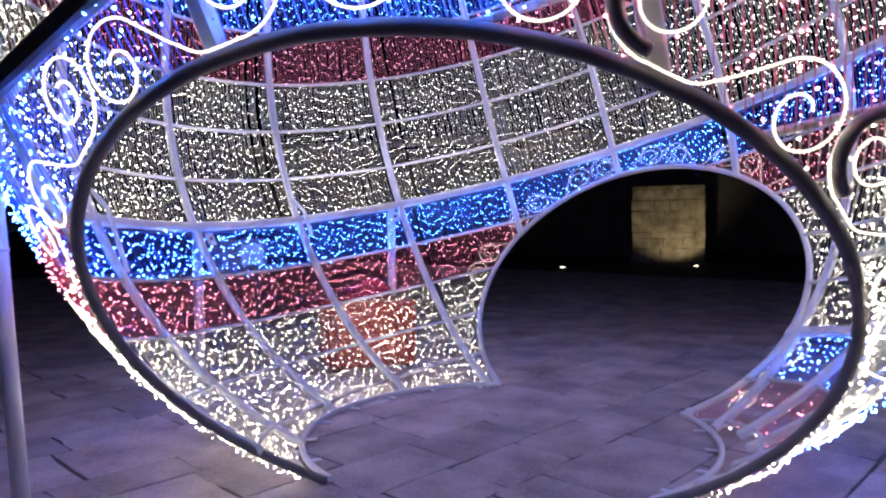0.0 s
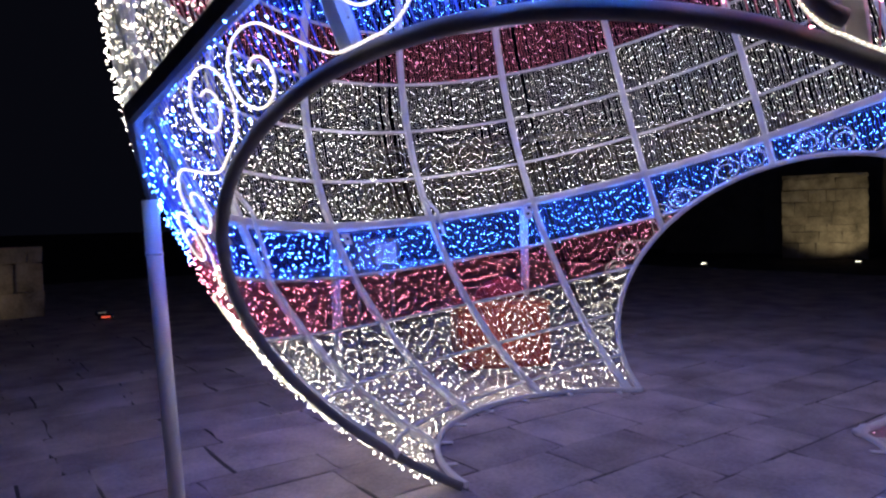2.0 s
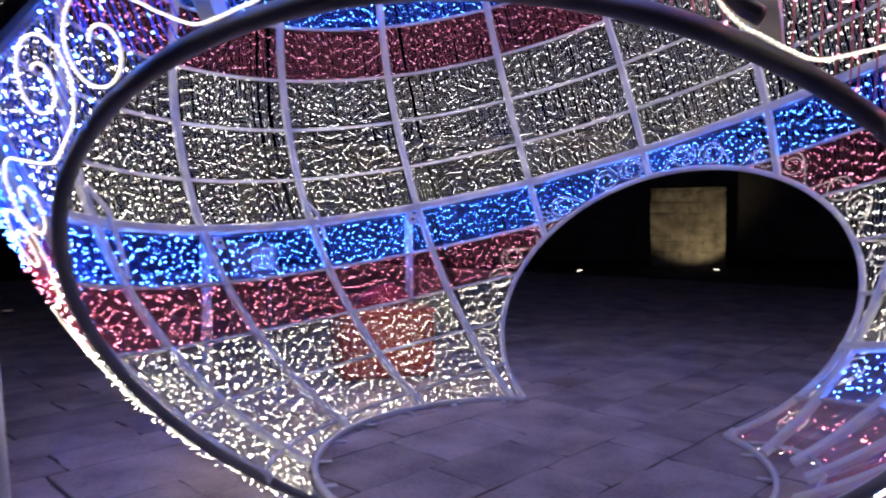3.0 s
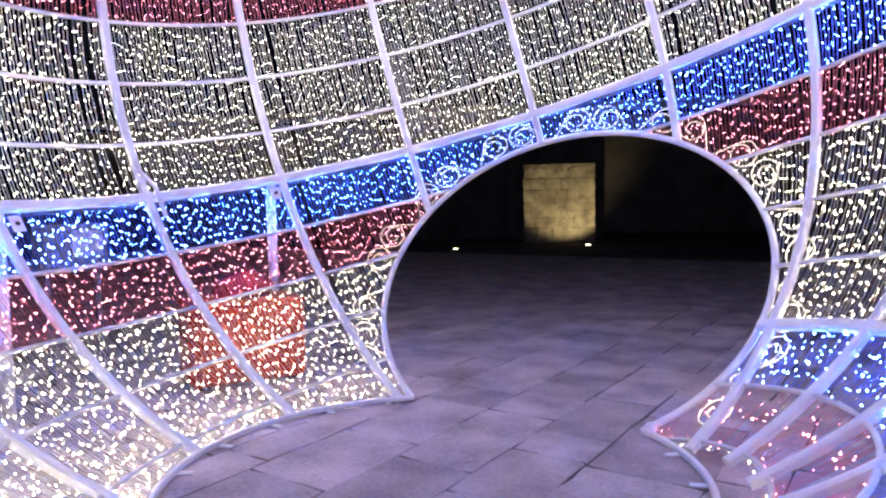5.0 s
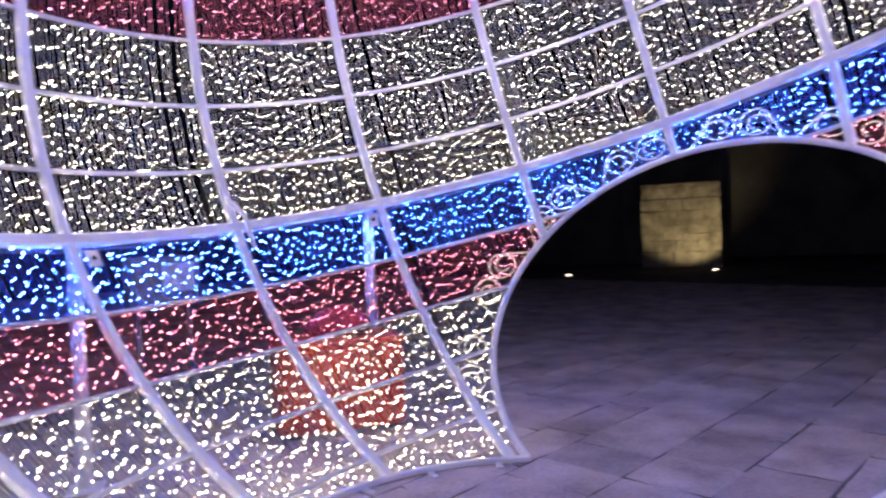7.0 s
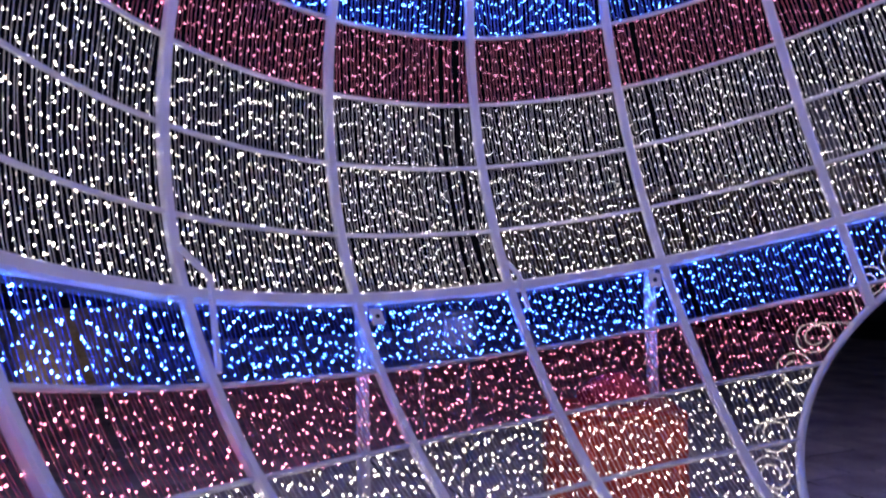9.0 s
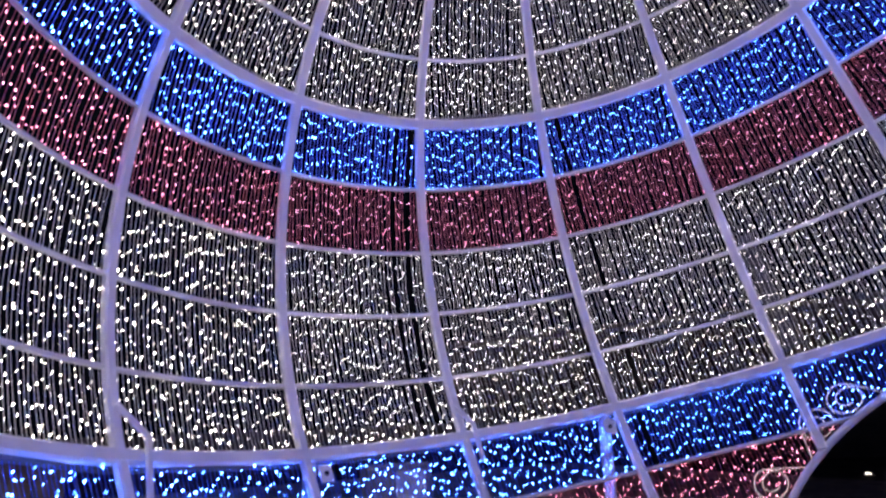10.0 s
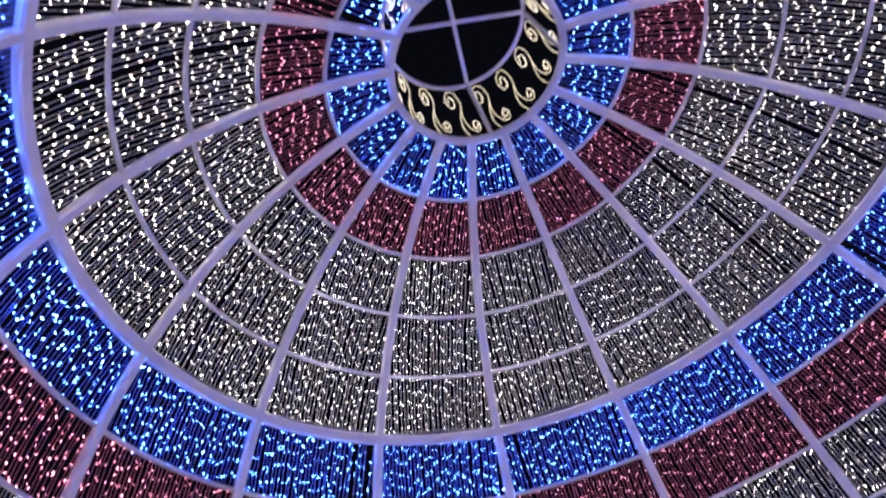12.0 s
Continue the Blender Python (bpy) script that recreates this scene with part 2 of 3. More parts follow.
# straight bars added from rib to rib, dark for the thick rings' shaded outside
for level in (10, 15):
    for rib in range(16):
        if all(stands(ball(lat(level), lon(rib) - 22.5 * f / 4)) for f in range(5)):
            pts = [ball(lat(level), lon(rib), R + 0.078), ball(lat(level), lon(rib + 1), R + 0.078)]
            part("outer_bar", sweep(bmesh.new(), pts, [p - CENTRE for p in pts], 0.090, 0.066), RING_SHADE_STEEL, ball_thing, "steel bar coloured dark for the shaded outside of a thick ring")

for k in (0, 1):
    pts = [on_edge(k, t) for t in range(-178, 179, 2)]
    pts = [p for p in pts if p.z > 0.0]
    part("opening_rim", pipe(bmesh.new(), pts, 0.028, 12), RIM_SHADE_STEEL if k else STEEL, ball_thing, "bent steel tube round the opening")

    # a loose string of bulbs wound along the outside of the tube
    string, srng = Beads(), random.Random(20 + k)
    for i in range(600):
        p = on_edge(k, -180 + i * 0.6, srng.uniform(0.0, 0.05), srng.uniform(0.02, 0.06))
        if 0.03 < p.z < 1.5 and k == 1:
            string.add(p, (p - CENTRE).normalized(), srng.uniform(0.0028, 0.0046))
    part_data("rim_string", string.v, string.f, WHITE_BULB, ball_thing, "string of warm white bulbs along the opening", "stuff")

# base rail where the ball meets the paving
base_r = math.sqrt(R * R - CENTRE.z ** 2)
keep = []
for t in range(0, 722, 2):
    p = Vector((base_r * math.cos(radians(t)), base_r * math.sin(radians(t)), 0.0))
    ok = not in_opening(p)
    if ok:
        keep.append((t, p))
    elif keep:
        if keep[0][0] > 0 and keep[0][0] < 360 and len(keep) > 2:
            pts = [q + Vector((0, 0, 0.023)) for _, q in keep]
            part("base_rail", sweep(bmesh.new(), pts, [Vector((0, 0, 1))] * len(pts), 0.038, 0.042), STEEL, ball_thing)
            for _, q in keep[4::9]:
                ang = math.atan2(q.y, q.x)
                m = pose(q.x * 0.965, q.y * 0.965, 0.008, 0, 0, math.degrees(ang))
                part("foot_plate", block(bmesh.new(), m, 0.11, 0.045, 0.012, 0.003), STEEL, ball_thing)
        keep = []

# ---- curtains of hanging lights, panel by panel ----
SPACING, DENSITY = 0.032, 275.0
STEP = math.degrees(1 / (DENSITY * SPACING * R))
rng = random.Random(7)
RINGS = [lat(k) for k in range(21)]


def band_colour(u):
    return ("white", "white", "white", "red", "blue")[max(0, sum(u >= la for la in RINGS) - 1) % 5]


for third in range(4):
    lo_lat, hi_lat = max(lat(third * 5), -74.0), lat(third * 5 + 5)
    for rib in range(16):
        wide = (lon(rib) - lon(rib + 1)) % 360
        mid_lon = lon(rib) - wide / 2
        wires = {c: Wires() for c in ("white", "blue", "red")}
        beads = {c: Beads() for c in ("white", "blue", "red")}
        half_max = R * math.radians(wide / 2)
        count = int(2 * half_max / SPACING)
        for i in range(count):
            off = -half_max + (i + 0.5) * 2 * half_max / count + rng.uniform(-0.006, 0.006)
            if rng.random() < 0.012:
                continue
            sway = rng.uniform(-0.008, 0.008)

            def curve(u):
                return ball(u, mid_lon + math.degrees((off + sway * math.sin(u * 0.5 + i)) / (R * math.cos(radians(u)))), R + 0.008)
            # where this cable lies between its two ribs
            us = [lo_lat + (hi_lat - lo_lat) * k / 24 for k in range(25)]
            us = [u for u in us if abs(off) < R * math.cos(radians(u)) * math.radians(wide / 2) - 0.03]
            if len(us) < 3:
                continue
            for seg in runs(curve, us[0], us[-1], 2.2, 0.5):
                bare = seg[0] < lat(4) and rng.random() < 0.15
                cuts = [lat(k) for k in range(21) if seg[0] < lat(k) < seg[-1]]
                stops = sorted(seg + cuts)
                if not bare:
                    for u0, u1 in zip([seg[0]] + cuts, cuts + [seg[-1]]):
                        pts = [curve(u) for u in stops if u0 <= u <= u1]
                        if len(pts) > 1:
                            wires[band_colour((u0 + u1) / 2)].add(pts, 0.0023)
                u = seg[0] + ((i * 0.382) % 1.0 + rng.uniform(-0.12, 0.12)) * STEP
                while u < seg[-1]:
                    if u > seg[0]:
                        p = curve(u)
                        out = (p - CENTRE).normalized()
                        side = out.orthogonal().normalized()
                        p = p + out * rng.uniform(-0.012, 0.034) + side * rng.uniform(-0.008, 0.008)
                        axis = (out + Vector((rng.uniform(-1, 1), rng.uniform(-1, 1), rng.uniform(-1, 1))) * 0.8).normalized()
                        beads[band_colour(u)].add(p, axis, rng.choice((0.0040, 0.0045, 0.0050, 0.0057)), 1.35, rng.random() < 0.68)
                    u += STEP * rng.uniform(0.80, 1.20) * (3.0 if u < lat(4) else 1.0)
        for colour, mat, bulb in (("white", CABLE, WHITE_BULB), ("blue", BLUE_GLOW_CABLE, BLUE_BULB), ("red", RED_GLOW_CABLE, RED_BULB)):
            if not wires[colour].f:
                continue
            curtain = part_data("light_curtain", wires[colour].v, wires[colour].f, mat, ball_thing, "curtain of thin cables with %s lights" % colour, "stuff")
            if beads[colour].f:
                string = part_data("light_string", beads[colour].v, beads[colour].f, bulb, curtain, "small glowing %s bulbs" % colour, "stuff")
                string.data.materials.append(OUTER_MASK)
                for f in beads[colour].backs:
                    string.data.polygons[f].material_index = 1

# ---- vertical legs under the lower thick ring ----
for rib, turn, shift, drop, r in ((-1, 9.5, 0.035, 0.18, 0.043), (1, -1.2, 0.0, 0.03, 0.048), (3, 1.7, 0.0, 0.03, 0.048)):
    top = ball(lat(10), lon(rib) + turn, R + 0.03) + Vector((shift, shift * 0.2, -drop))
    foot = Vector((top.x * (0.985 if rib < 0 else 1.0) + shift, top.y, 0))
    bm = bmesh.new()
    pipe(bm, [foot + Vector((0, 0, 0.012)), (foot + top) / 2, top], r, 14)
    collar = top + (foot - top).normalized() * 0.3
    pipe(bm, [collar, collar + Vector((0, 0, 0.02))], r + 0.004, 14)
    leg = part("leg", bm, STEEL, ball_thing, "round white steel leg")
    part("foot_plate", block(bmesh.new(), pose(foot.x, foot.y, 0.006), 0.22, 0.22, 0.012, 0.003), STEEL, leg)

# ---- joint plates and braces on the thick ring ----
for rib, side in ((1, -1.9), (3, 1.9)):
    p = ball(lat(9.72), lon(rib) + side, R - 0.045)
    m = Matrix.Translation(p) @ (p - CENTRE).to_track_quat("Z", "Y").to_matrix().to_4x4()
    plate = part("joint_plate", block(bmesh.new(), m, 0.10, 0.12, 0.012, 0.003), STEEL, ball_thing)
    bm = bmesh.new()
    bmesh.ops.create_cone(bm, cap_ends=True, segments=12, radius1=0.017, radius2=0.017, depth=0.01, matrix=m @ Matrix.Translation((0, 0, -0.008)))
    part("bolt", bm, BOLT, plate)
for rib, lines in ((0, (((10.55, 0.2), (10.2, -3.0)), ((10.2, -3.0), (9.1, -0.5)))), (2, (((10.5, 0.2), (10.15, -1.5)), ((10.15, -1.5), (9.6, -1.3))))):
    for a, b in lines:
        p, q = (ball(lat(s[0]), lon(rib) + s[1], R - 0.055) for s in (a, b))
        part("brace", sweep(bmesh.new(), [p, q], [p - CENTRE, q - CENTRE], 0.035, 0.03), STEEL, ball_thing)

# ---- scrolls of rope light round the openings ----
def scroll_curve(length, mid, radius):
    """A small scroll: a tail rising from the rim to a crest, then curling inwards in a spiral."""
    line, cx = [], length * 0.36
    for i in range(16):
        u = i / 16
        w = u * u * (3 - 2 * u)
        line.append((length * 1.02 + (cx - length * 1.02) * u, (mid + radius) * w))
    for i in range(61):
        u = i / 60
        ang = math.pi / 2 + u * math.pi * 3.0
        r = radius * (1 - 0.64 * u)
        line.append((cx + r * math.cos(ang) * 1.15, mid + r * math.sin(ang)))
    return line


def spiral(cx, cy, radius, start, sweep_angle, shrink, power, steps=64):
    """A spiral that winds inwards clockwise from the angle start, in degrees."""
    line = []
    for i in range(steps + 1):
        u = i / steps
        r, ang = radius * (1 - shrink * u ** power), radians(start - sweep_angle * u)
        line.append((cx + r * math.cos(ang), cy + r * math.sin(ang)))
    return line


def flowing(knots, steps=8):
    """A smooth line through the knots."""
    q = [knots[0]] + knots + [knots[-1]]
    line = []
    for a, b, c, d in zip(q, q[1:], q[2:], q[3:]):
        for i in range(steps):
            t = i / steps
            line.append(tuple(0.5 * (2 * b[m] + (c[m] - a[m]) * t + (2 * a[m] - 5 * b[m] + 4 * c[m] - d[m]) * t * t
                                     + (3 * b[m] - a[m] - 3 * c[m] + d[m]) * t ** 3) for m in (0, 1)))
    return line + [knots[-1]]


def resample(pts, step):
    out, left = [pts[0]], step
    for p, q in zip(pts, pts[1:]):
        v = q - p
        ln = v.length
        pos = left
        while pos <= ln:
            out.append(p + v * (pos / ln))
            pos += step
        left = pos - ln
    return out


PAIRS = 13


def rope(k, line, r, bead, label):
    """A rope light along the shell, from its places along and across the rim of opening k."""
    rad = math.sqrt(R * R - OPENINGS[k][1] ** 2)
    pts = [on_edge(k, (math.degrees(s / rad) + 180) % 360 - 180, h, 0.035) for s, h in line]
    if min(p.z for p in pts) < 0.05 or max((p - q).length for p, q in zip(pts, pts[1:])) > 0.3:
        return None
    scroll = part("scroll", pipe(bmesh.new(), pts, r, 6), ROPE_TUBE, ball_thing, label)
    beads = Beads()
    for p in resample(pts, 0.016):
        beads.add(p + (p - CENTRE).normalized() * r * 1.1, (p - CENTRE).normalized(), bead, 1.1)
    part_data("rope_light", beads.v, beads.f, ROPE, scroll, "row of warm white bulbs", "stuff")
    return scroll


# mirrored pairs of small scrolls on the far opening
for i in range(PAIRS):
    rad = math.sqrt(R * R - OPENINGS[0][1] ** 2)
    for way in (-1, 1):
        first = radians(-2.6 + i * 360 / PAIRS) * rad
        rope(0, [(first + way * s, h + 0.015) for s, h in scroll_curve(math.pi * rad / PAIRS, 0.145, 0.125)], 0.0031, 0.0028, "scroll of rope light")

# large S scrolls that run down both sides of the near opening
DEGREE = radians(1) * math.sqrt(R * R - OPENINGS[1][1] ** 2)
UPPER = spiral(-0.104, 0.205, 0.175, -90, 540, 0.74, 0.85)
LOWER = spiral(0.408, 0.125, 0.164, 149, 460, 0.80, 1.1)
BODY = UPPER[::-1] + flowing([(-0.075, 0.030), (0.0, 0.026), (0.08, 0.036), (0.17, 0.105)]) + LOWER
for top, way in ((15.0, 1), (-31.0, -1)):
    for i in range(5):
        valley = (top + way * 27.2 * i) * DEGREE
        scroll = rope(1, [(valley + way * s, h) for s, h in BODY], 0.0048, 0.0034, "large S scroll of white rope light")
        if scroll and way < 0 and i < 2:
            bar = [(valley - s, h) for s, h in spiral(-0.104, 0.205, 0.143, -86, 190, 0.12, 1.0, 30)]
            pts = [on_edge(1, s / DEGREE, h, 0.045) for s, h in bar]
            part("bent_bar", pipe(bmesh.new(), pts, 0.024, 10), BARE_STEEL, scroll, "dull bent steel tube that carries the rope light")
rope(1, [(-1.2 * DEGREE + s, h) for s, h in spiral(0, 0.195, 0.175, 30, 500, 0.70, 0.9)], 0.0048, 0.0034, "spiral of white rope light")
rope(1, [(-16.3 * DEGREE - s, h) for s, h in spiral(0, 0.160, 0.135, 30, 500, 0.70, 0.9)], 0.0048, 0.0034, "spiral of white rope light")

# ---- crown on the top of the ball ----
axis = LEAN @ Vector((0, 0, 1))
ex, ey = LEAN @ Vector((1, 0, 0)), LEAN @ Vector((0, 1, 0))
r20, z20 = R * math.cos(radians(lat(20))), R * math.sin(radians(lat(20)))
CROWN_H, CROWN_R = 0.80, 0.64


def crown(ang, h, r):
    return CENTRE + axis * (z20 + h) + (ex * math.cos(ang) + ey * math.sin(ang)) * r


pts = [crown(radians(i * 6), CROWN_H, CROWN_R) for i in range(60)]
part("crown_top_ring", sweep(bmesh.new(), pts, [axis] * 60, 0.035, 0.035, True), STEEL, ball_thing)
for ang in (1.31, 3.05):
    pts = [crown(ang, CROWN_H, CROWN_R), crown(ang + math.pi, CROWN_H, CROWN_R)]
    part("crown_cross_bar", sweep(bmesh.new(), pts, [axis] * 2, 0.035, 0.035), STEEL, ball_thing)
for ang in (1.31, 3.05, 4.45, 6.19):
    pts = [crown(ang, 0.02, r20), crown(ang, CROWN_H, CROWN_R)]
    part("crown_post", sweep(bmesh.new(), pts, [crown(ang, 0, 1) - crown(ang, 0, 0)] * 2, 0.035, 0.035), STEEL, ball_thing)


def curl(cx, ch, rx, rh, start, turn):
    return [(cx + rx * (1 - 0.7 * k / 26) * math.cos(start + turn * k / 26), ch + rh * (1 - 0.7 * k / 26) * math.sin(start + turn * k / 26)) for k in range(27)]


STEM = flowing([(0.02, 0.04), (-0.018, 0.16), (-0.012, 0.32), (0.028, 0.48), (0.034, 0.60), (0.010, 0.71), (-0.035, 0.74)])
TOP_CURL = curl(-0.045, 0.58, 0.05, 0.145, 1.5, 8.2)
TWIG = flowing([(0.018, 0.44), (0.010, 0.30), (0.038, 0.17), (0.085, 0.115)])
LOW_CURL = curl(0.088, 0.20, 0.036, 0.085, -1.5, 7.4)
for rib in range(16):
    for line, lit in ((STEM + TOP_CURL, TOP_CURL[5:]), (TWIG + LOW_CURL, LOW_CURL[5:])):
        pts, bright = [[crown(radians(lon(rib)) - s / CROWN_R, h, r20 + (CROWN_R - r20) * h / CROWN_H) for s, h in way] for way in (line, lit)]
        scroll = part("crown_scroll", pipe(bmesh.new(), pts, 0.0036, 6), CROWN_TUBE, ball_thing, "scroll of rope light on the crown")
        beads = Beads()
        for p in resample(bright, 0.024):
            beads.add(p, axis, 0.0056, 1.0)
        part_data("rope_light", beads.v, beads.f, ROPE, scroll, "row of warm white bulbs", "stuff")

# ---- things behind the curtain ----
crate = thing("plastic_crate", (-0.44, 2.98, 0), "orange plastic storage bin standing on the paving behind the lights", "bin")
part("body", block(bmesh.new(), pose(0, 0, 0.37), 1.04, 0.62, 0.68, 0.04), ORANGE, crate)
for i in range(6):
    part("rib", block(bmesh.new(), pose(-0.40 + i * 0.16, -0.315, 0.37), 0.03, 0.025, 0.58, 0.006), ORANGE, crate)
part("lid", block(bmesh.new(), pose(0, 0, 0.735), 1.05, 0.63, 0.06, 0.02), ORANGE, crate)
for x in (-0.4, 0.4):
    part("foot", block(bmesh.new(), pose(x, 0, 0.018), 0.12, 0.5, 0.036, 0.006), BOX, crate)

bundle = thing("cloth_bundle", (-0.40, 3.0, 0.765), "crumpled red cloth bundle lying on the orange bin", "bundle")
bm = bmesh.new()
bmesh.ops.create_icosphere(bm, subdivisions=3, radius=1.0)
crumple = random.Random(4)
folds = [(Vector((crumple.uniform(-1, 1), crumple.uniform(-1, 1), crumple.uniform(-1, 1))).normalized(), crumple.uniform(3, 7), crumple.uniform(0, 6)) for _ in range(6)]
for vert in bm.verts:
    swell = 1 + sum(0.05 * math.sin(vert.co.dot(d) * f + a) for d, f, a in folds)
    vert.co = Vector((vert.co.x * 0.27 * swell, vert.co.y * 0.2 * swell, max(0.0, (vert.co.z * swell + 0.55) * 0.17)))
smooth(bm)
part("cloth", bm, material("red_cloth", (0.36, 0.05, 0.08), 0.8, 0.0, (0.22, 0.03, 0.05), 12.0, 160.0, 0.4), bundle)

GREY_PAINT = material("grey_paint", (0.20, 0.21, 0.23), 0.5)
cabinet = thing("electrical_cabinet", (-1.80, 3.75, 0), "pale grey electrical cabinet on two steel legs behind the lights", "electrical cabinet")
m = pose(0, 0, 0, 0, 0, 20)
part("body", block(bmesh.new(), m @ pose(0, 0, 1.26), 0.60, 0.22, 0.44, 0.02), GREY_PAINT, cabinet)
part("door", block(bmesh.new(), m @ pose(0.0, -0.118, 1.26), 0.54, 0.02, 0.38, 0.008), GREY_PAINT, cabinet)
part("notice", block(bmesh.new(), m @ pose(0.10, -0.132, 1.30), 0.27, 0.008, 0.25, 0.002), material("white_notice", (0.55, 0.56, 0.58), 0.5), cabinet, "white notice plate")
for x in (-0.26, 0.26):
    part("leg", block(bmesh.new(), m @ pose(x * 0.85, 0, 0.52), 0.05, 0.05, 1.04, 0.006), GREY_PAINT, cabinet)

box = thing("control_box", (0, 0, 0), "long dark control box fixed outside a rib of the ball", "control box")
lo_p, hi_p = ball(lat(10.3), lon(4) - 2.2, R + 0.09), ball(lat(12.2), lon(4) - 2.2, R + 0.09)
mid_p = ball(lat(11.25), lon(4) - 2.2, R + 0.10)
part("body", sweep(bmesh.new(), [lo_p, mid_p, hi_p], [p - CENTRE for p in (lo_p, mid_p, hi_p)], 0.13, 0.08), BOX, box)
box.location = (0, 0, 0)


# ---- far stone walls and their lamps ----
def stone_pier(place, turn, wide, tall, deep, label, seed):
    r = random.Random(seed)
    pier = thing("stone_pier", place, label, "stone wall")
    pier.rotation_euler = (0, 0, radians(turn))
    part("core", block(bmesh.new(), pose(0, 0, tall / 2), wide - 0.08, deep - 0.08, tall - 0.02, 0), MORTAR, pier)
    stones = []
    for v in range(4):
        bm = bmesh.new()
        made = bmesh.ops.create_cube(bm, size=1)
        for vert in made["verts"]:
            vert.co += Vector((r.uniform(-0.05, 0.05), r.uniform(-0.08, 0.08), r.uniform(-0.05, 0.05)))
        bmesh.ops.bevel(bm, geom=list(bm.edges), offset=0.025, segments=1, affect="EDGES")
        me = bpy.data.meshes.new("stone")
        bm.to_mesh(me)
        bm.free()
        me.materials.append(WALL_STONE)
        stones.append(me)
    z = 0.0
    while z < tall - 0.1:
        h = min(r.uniform(0.22, 0.60), tall - z)
        x = -wide / 2
        while x < wide / 2 - 0.08:
            w = r.uniform(0.25, 0.95)
            if wide / 2 - x - w < 0.25:
                w = wide / 2 - x
            s = new("stone", stones[r.randrange(4)])
            s.parent = pier
            s.location = (x + w / 2, -deep / 2 + 0.03 + r.uniform(-0.035, 0.02), z + h / 2)
            s.scale = (w - 0.007, 0.22, h - 0.006)
            x += w
        z += h
    return pier


def flood_lamp(place, turn, label, power, tilt, spread=80, colour=(1.0, 0.80, 0.42), lens=LENS, aim=None):
    lamp = thing("ground_lamp", place, label, "lamp", "ground lamps")
    lamp.rotation_euler = (0, 0, radians(turn))
    part("housing", block(bmesh.new(), pose(0, 0, 0.05), 0.26, 0.16, 0.09, 0.015), BOX, lamp)
    part("lens", block(bmesh.new(), pose(0, -0.083, 0.06), 0.15, 0.012, 0.022, 0.004), lens, lamp)
    if power:
        data = bpy.data.lights.new("flood", "SPOT")
        data.energy, data.color, data.spot_size, data.spot_blend, data.shadow_soft_size = power, colour, radians(spread), 0.55, 0.05
        ob = new("flood", data)
        ob.matrix_world = look(Vector(place) + Vector((0, 0, 0.14)), aim)
    return lamp


stone_pier((14.78, 17.69, 0), -37, 2.62, 2.93, 1.2, "old limestone pier lit warm from a lamp at its foot", 3)
flood_lamp((13.80, 14.86, 0), -38, "small ground floodlight with a bright lens", 92, 50, 84, colour=(1.0, 0.86, 0.56), aim=(14.55, 17.0, 1.9))
flood_lamp((9.54, 16.52, 0), -30, "small ground floodlight with a bright lens", 0, 50)
stone_pier((-9.3, 9.9, 0), 22, 2.4, 1.40, 0.5, "low limestone garden wall lit dimly from the ground", 5)
flood_lamp((-9.4, 8.6, 0), 22, "small ground light before a low wall", 9, 50, 95, colour=(1.0, 0.8, 0.5), lens=DIM_LENS, aim=(-9.3, 9.6, 0.5))
flood_lamp((-6.9, 9.75, 0), 20, "small ground light among the paving", 0, 50, lens=DIM_LENS)
flood_lamp((-6.1, 11.1, 0), 15, "small ground light among the paving", 0, 50, lens=DIM_LENS)
flood_lamp((-6.6, 9.0, 0), 20, "small red ground light among the paving", 0, 50, lens=RED_LENS)
wall = thing("stone_wall", (18.5, 19.5, 0), "long dark old stone wall behind the square", "stone wall")
wall.rotation_euler = (0, 0, radians(-37))
bm = bmesh.new()
for i in range(12):
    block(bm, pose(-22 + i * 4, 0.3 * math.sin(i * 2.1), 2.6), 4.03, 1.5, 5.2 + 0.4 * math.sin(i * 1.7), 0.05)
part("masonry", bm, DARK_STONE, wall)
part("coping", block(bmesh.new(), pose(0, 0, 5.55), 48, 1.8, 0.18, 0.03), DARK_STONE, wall)

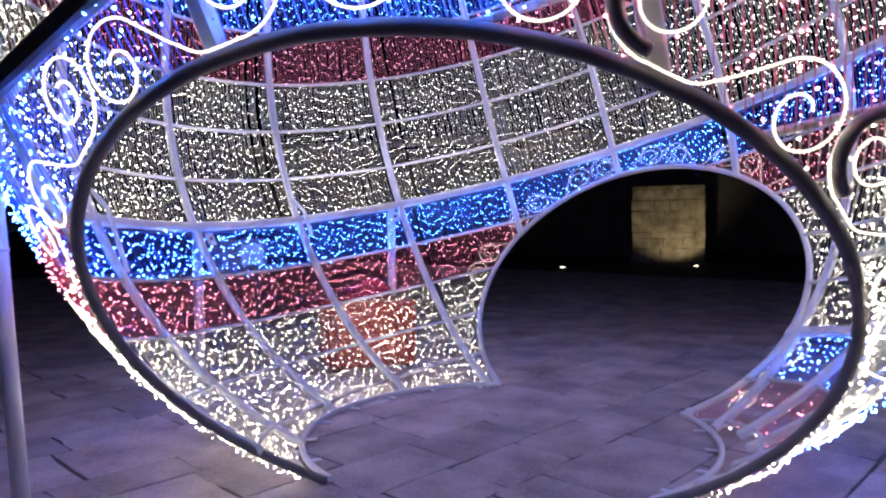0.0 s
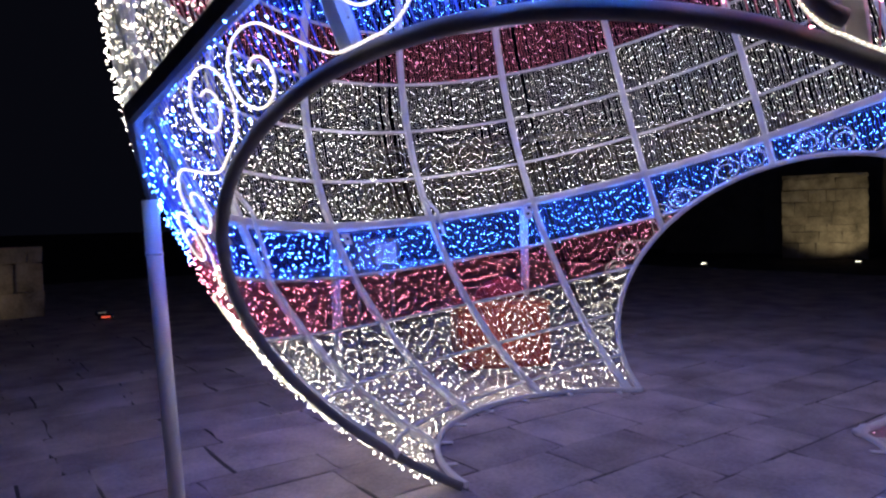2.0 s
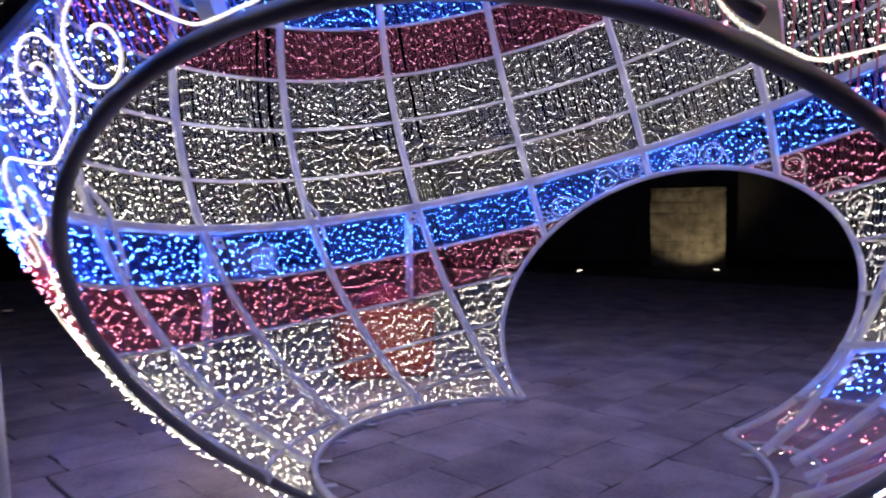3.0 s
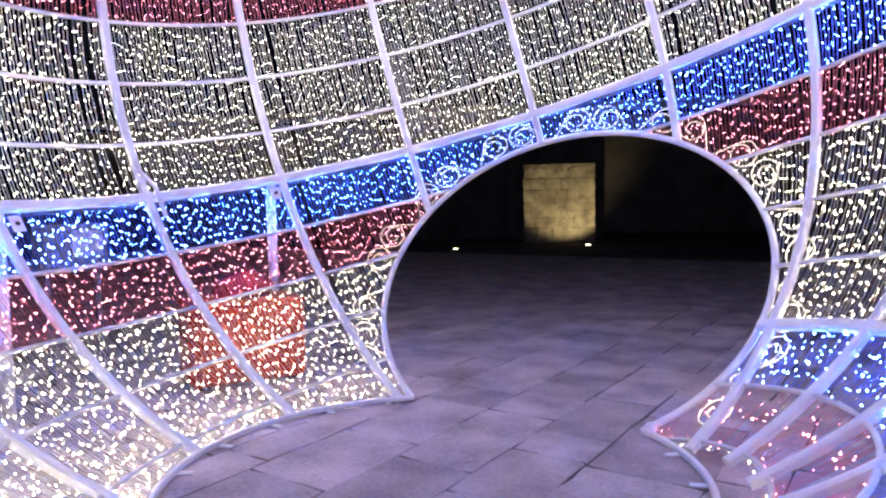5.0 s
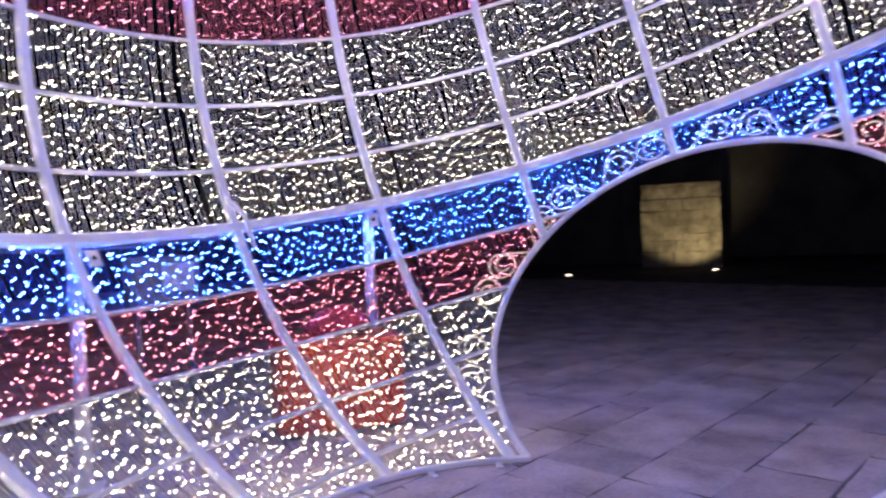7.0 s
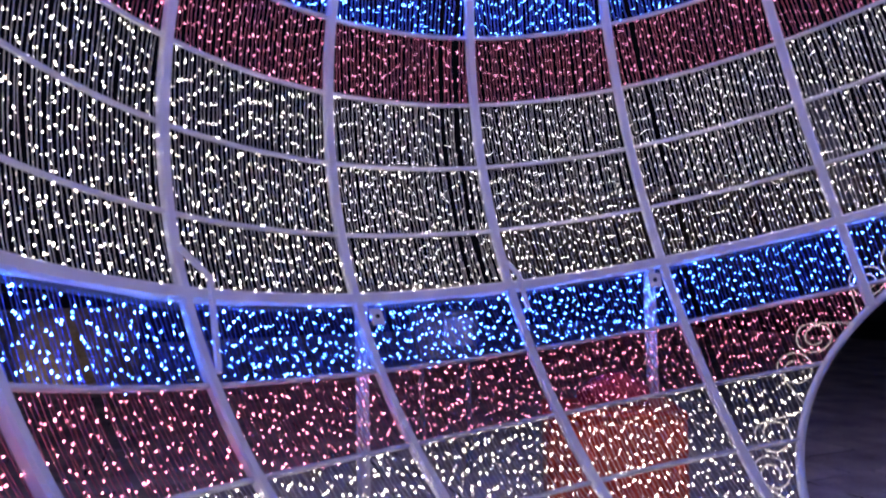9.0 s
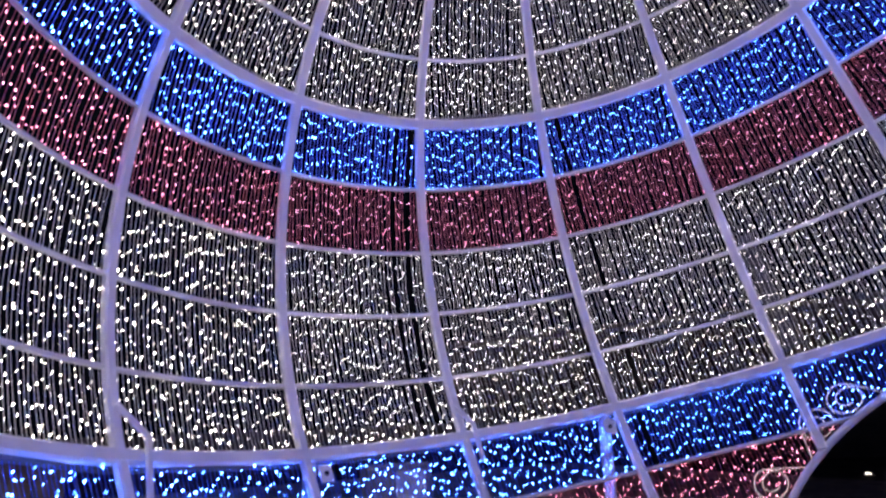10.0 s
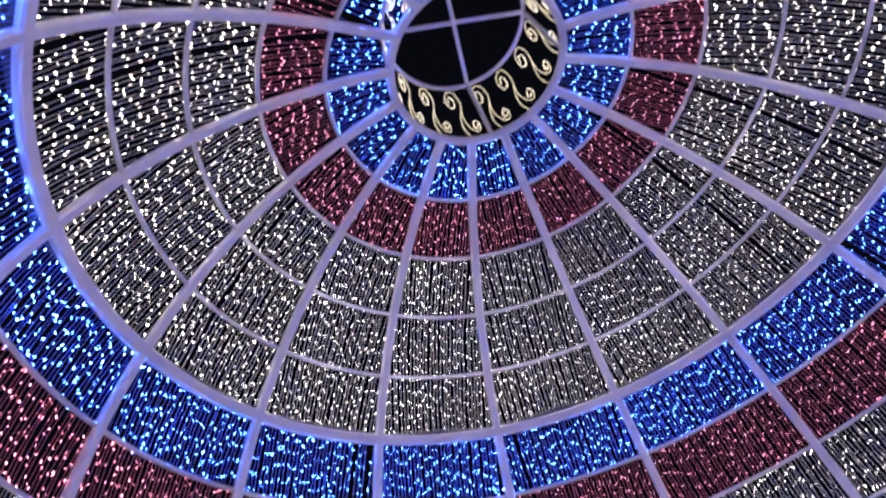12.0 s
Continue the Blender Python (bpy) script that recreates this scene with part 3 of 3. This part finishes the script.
# ---- paving slabs ----
prng = random.Random(11)
slab_meshes = []
for v in range(8):
    outline = []
    for i in range(12):
        t = i / 12 * 4
        k, f = int(t), t - int(t)
        corner = [(-0.5, -0.5), (0.5, -0.5), (0.5, 0.5), (-0.5, 0.5)]
        x0, y0 = corner[k]
        x1, y1 = corner[(k + 1) % 4]
        j = 0.010 if f < 0.01 else 0.022
        cut = 0.978 if f < 0.01 else 0.994
        outline.append(((x0 + (x1 - x0) * f) * cut + prng.uniform(-j, j), (y0 + (y1 - y0) * f) * cut + prng.uniform(-j, j)))
    verts = [(x, y, -1.0) for x, y in outline] + [(x, y, -0.25) for x, y in outline] + [(x * 0.988, y * 0.984, prng.uniform(-0.06, 0.02)) for x, y in outline] + [(0, 0, 0.03)]
    faces = []
    for i in range(12):
        j = (i + 1) % 12
        faces += [(i, j, 12 + j, 12 + i), (12 + i, 12 + j, 24 + j, 24 + i), (24 + i, 24 + j, 36)]
    slab_meshes.append((verts, faces))
shared = []
for verts, faces in slab_meshes:
    me = bpy.data.meshes.new("slab")
    me.from_pydata(verts, [], faces)
    me.materials.append(STONE_SLAB)
    shared.append(me)
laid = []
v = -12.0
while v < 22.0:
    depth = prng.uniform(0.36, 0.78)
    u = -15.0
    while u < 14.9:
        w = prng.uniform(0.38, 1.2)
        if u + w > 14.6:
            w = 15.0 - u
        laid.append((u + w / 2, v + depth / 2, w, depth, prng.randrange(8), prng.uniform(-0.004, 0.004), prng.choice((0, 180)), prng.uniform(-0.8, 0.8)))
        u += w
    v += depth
turn = pose(0, 0, 0, 0, 0, 27)
spots = []
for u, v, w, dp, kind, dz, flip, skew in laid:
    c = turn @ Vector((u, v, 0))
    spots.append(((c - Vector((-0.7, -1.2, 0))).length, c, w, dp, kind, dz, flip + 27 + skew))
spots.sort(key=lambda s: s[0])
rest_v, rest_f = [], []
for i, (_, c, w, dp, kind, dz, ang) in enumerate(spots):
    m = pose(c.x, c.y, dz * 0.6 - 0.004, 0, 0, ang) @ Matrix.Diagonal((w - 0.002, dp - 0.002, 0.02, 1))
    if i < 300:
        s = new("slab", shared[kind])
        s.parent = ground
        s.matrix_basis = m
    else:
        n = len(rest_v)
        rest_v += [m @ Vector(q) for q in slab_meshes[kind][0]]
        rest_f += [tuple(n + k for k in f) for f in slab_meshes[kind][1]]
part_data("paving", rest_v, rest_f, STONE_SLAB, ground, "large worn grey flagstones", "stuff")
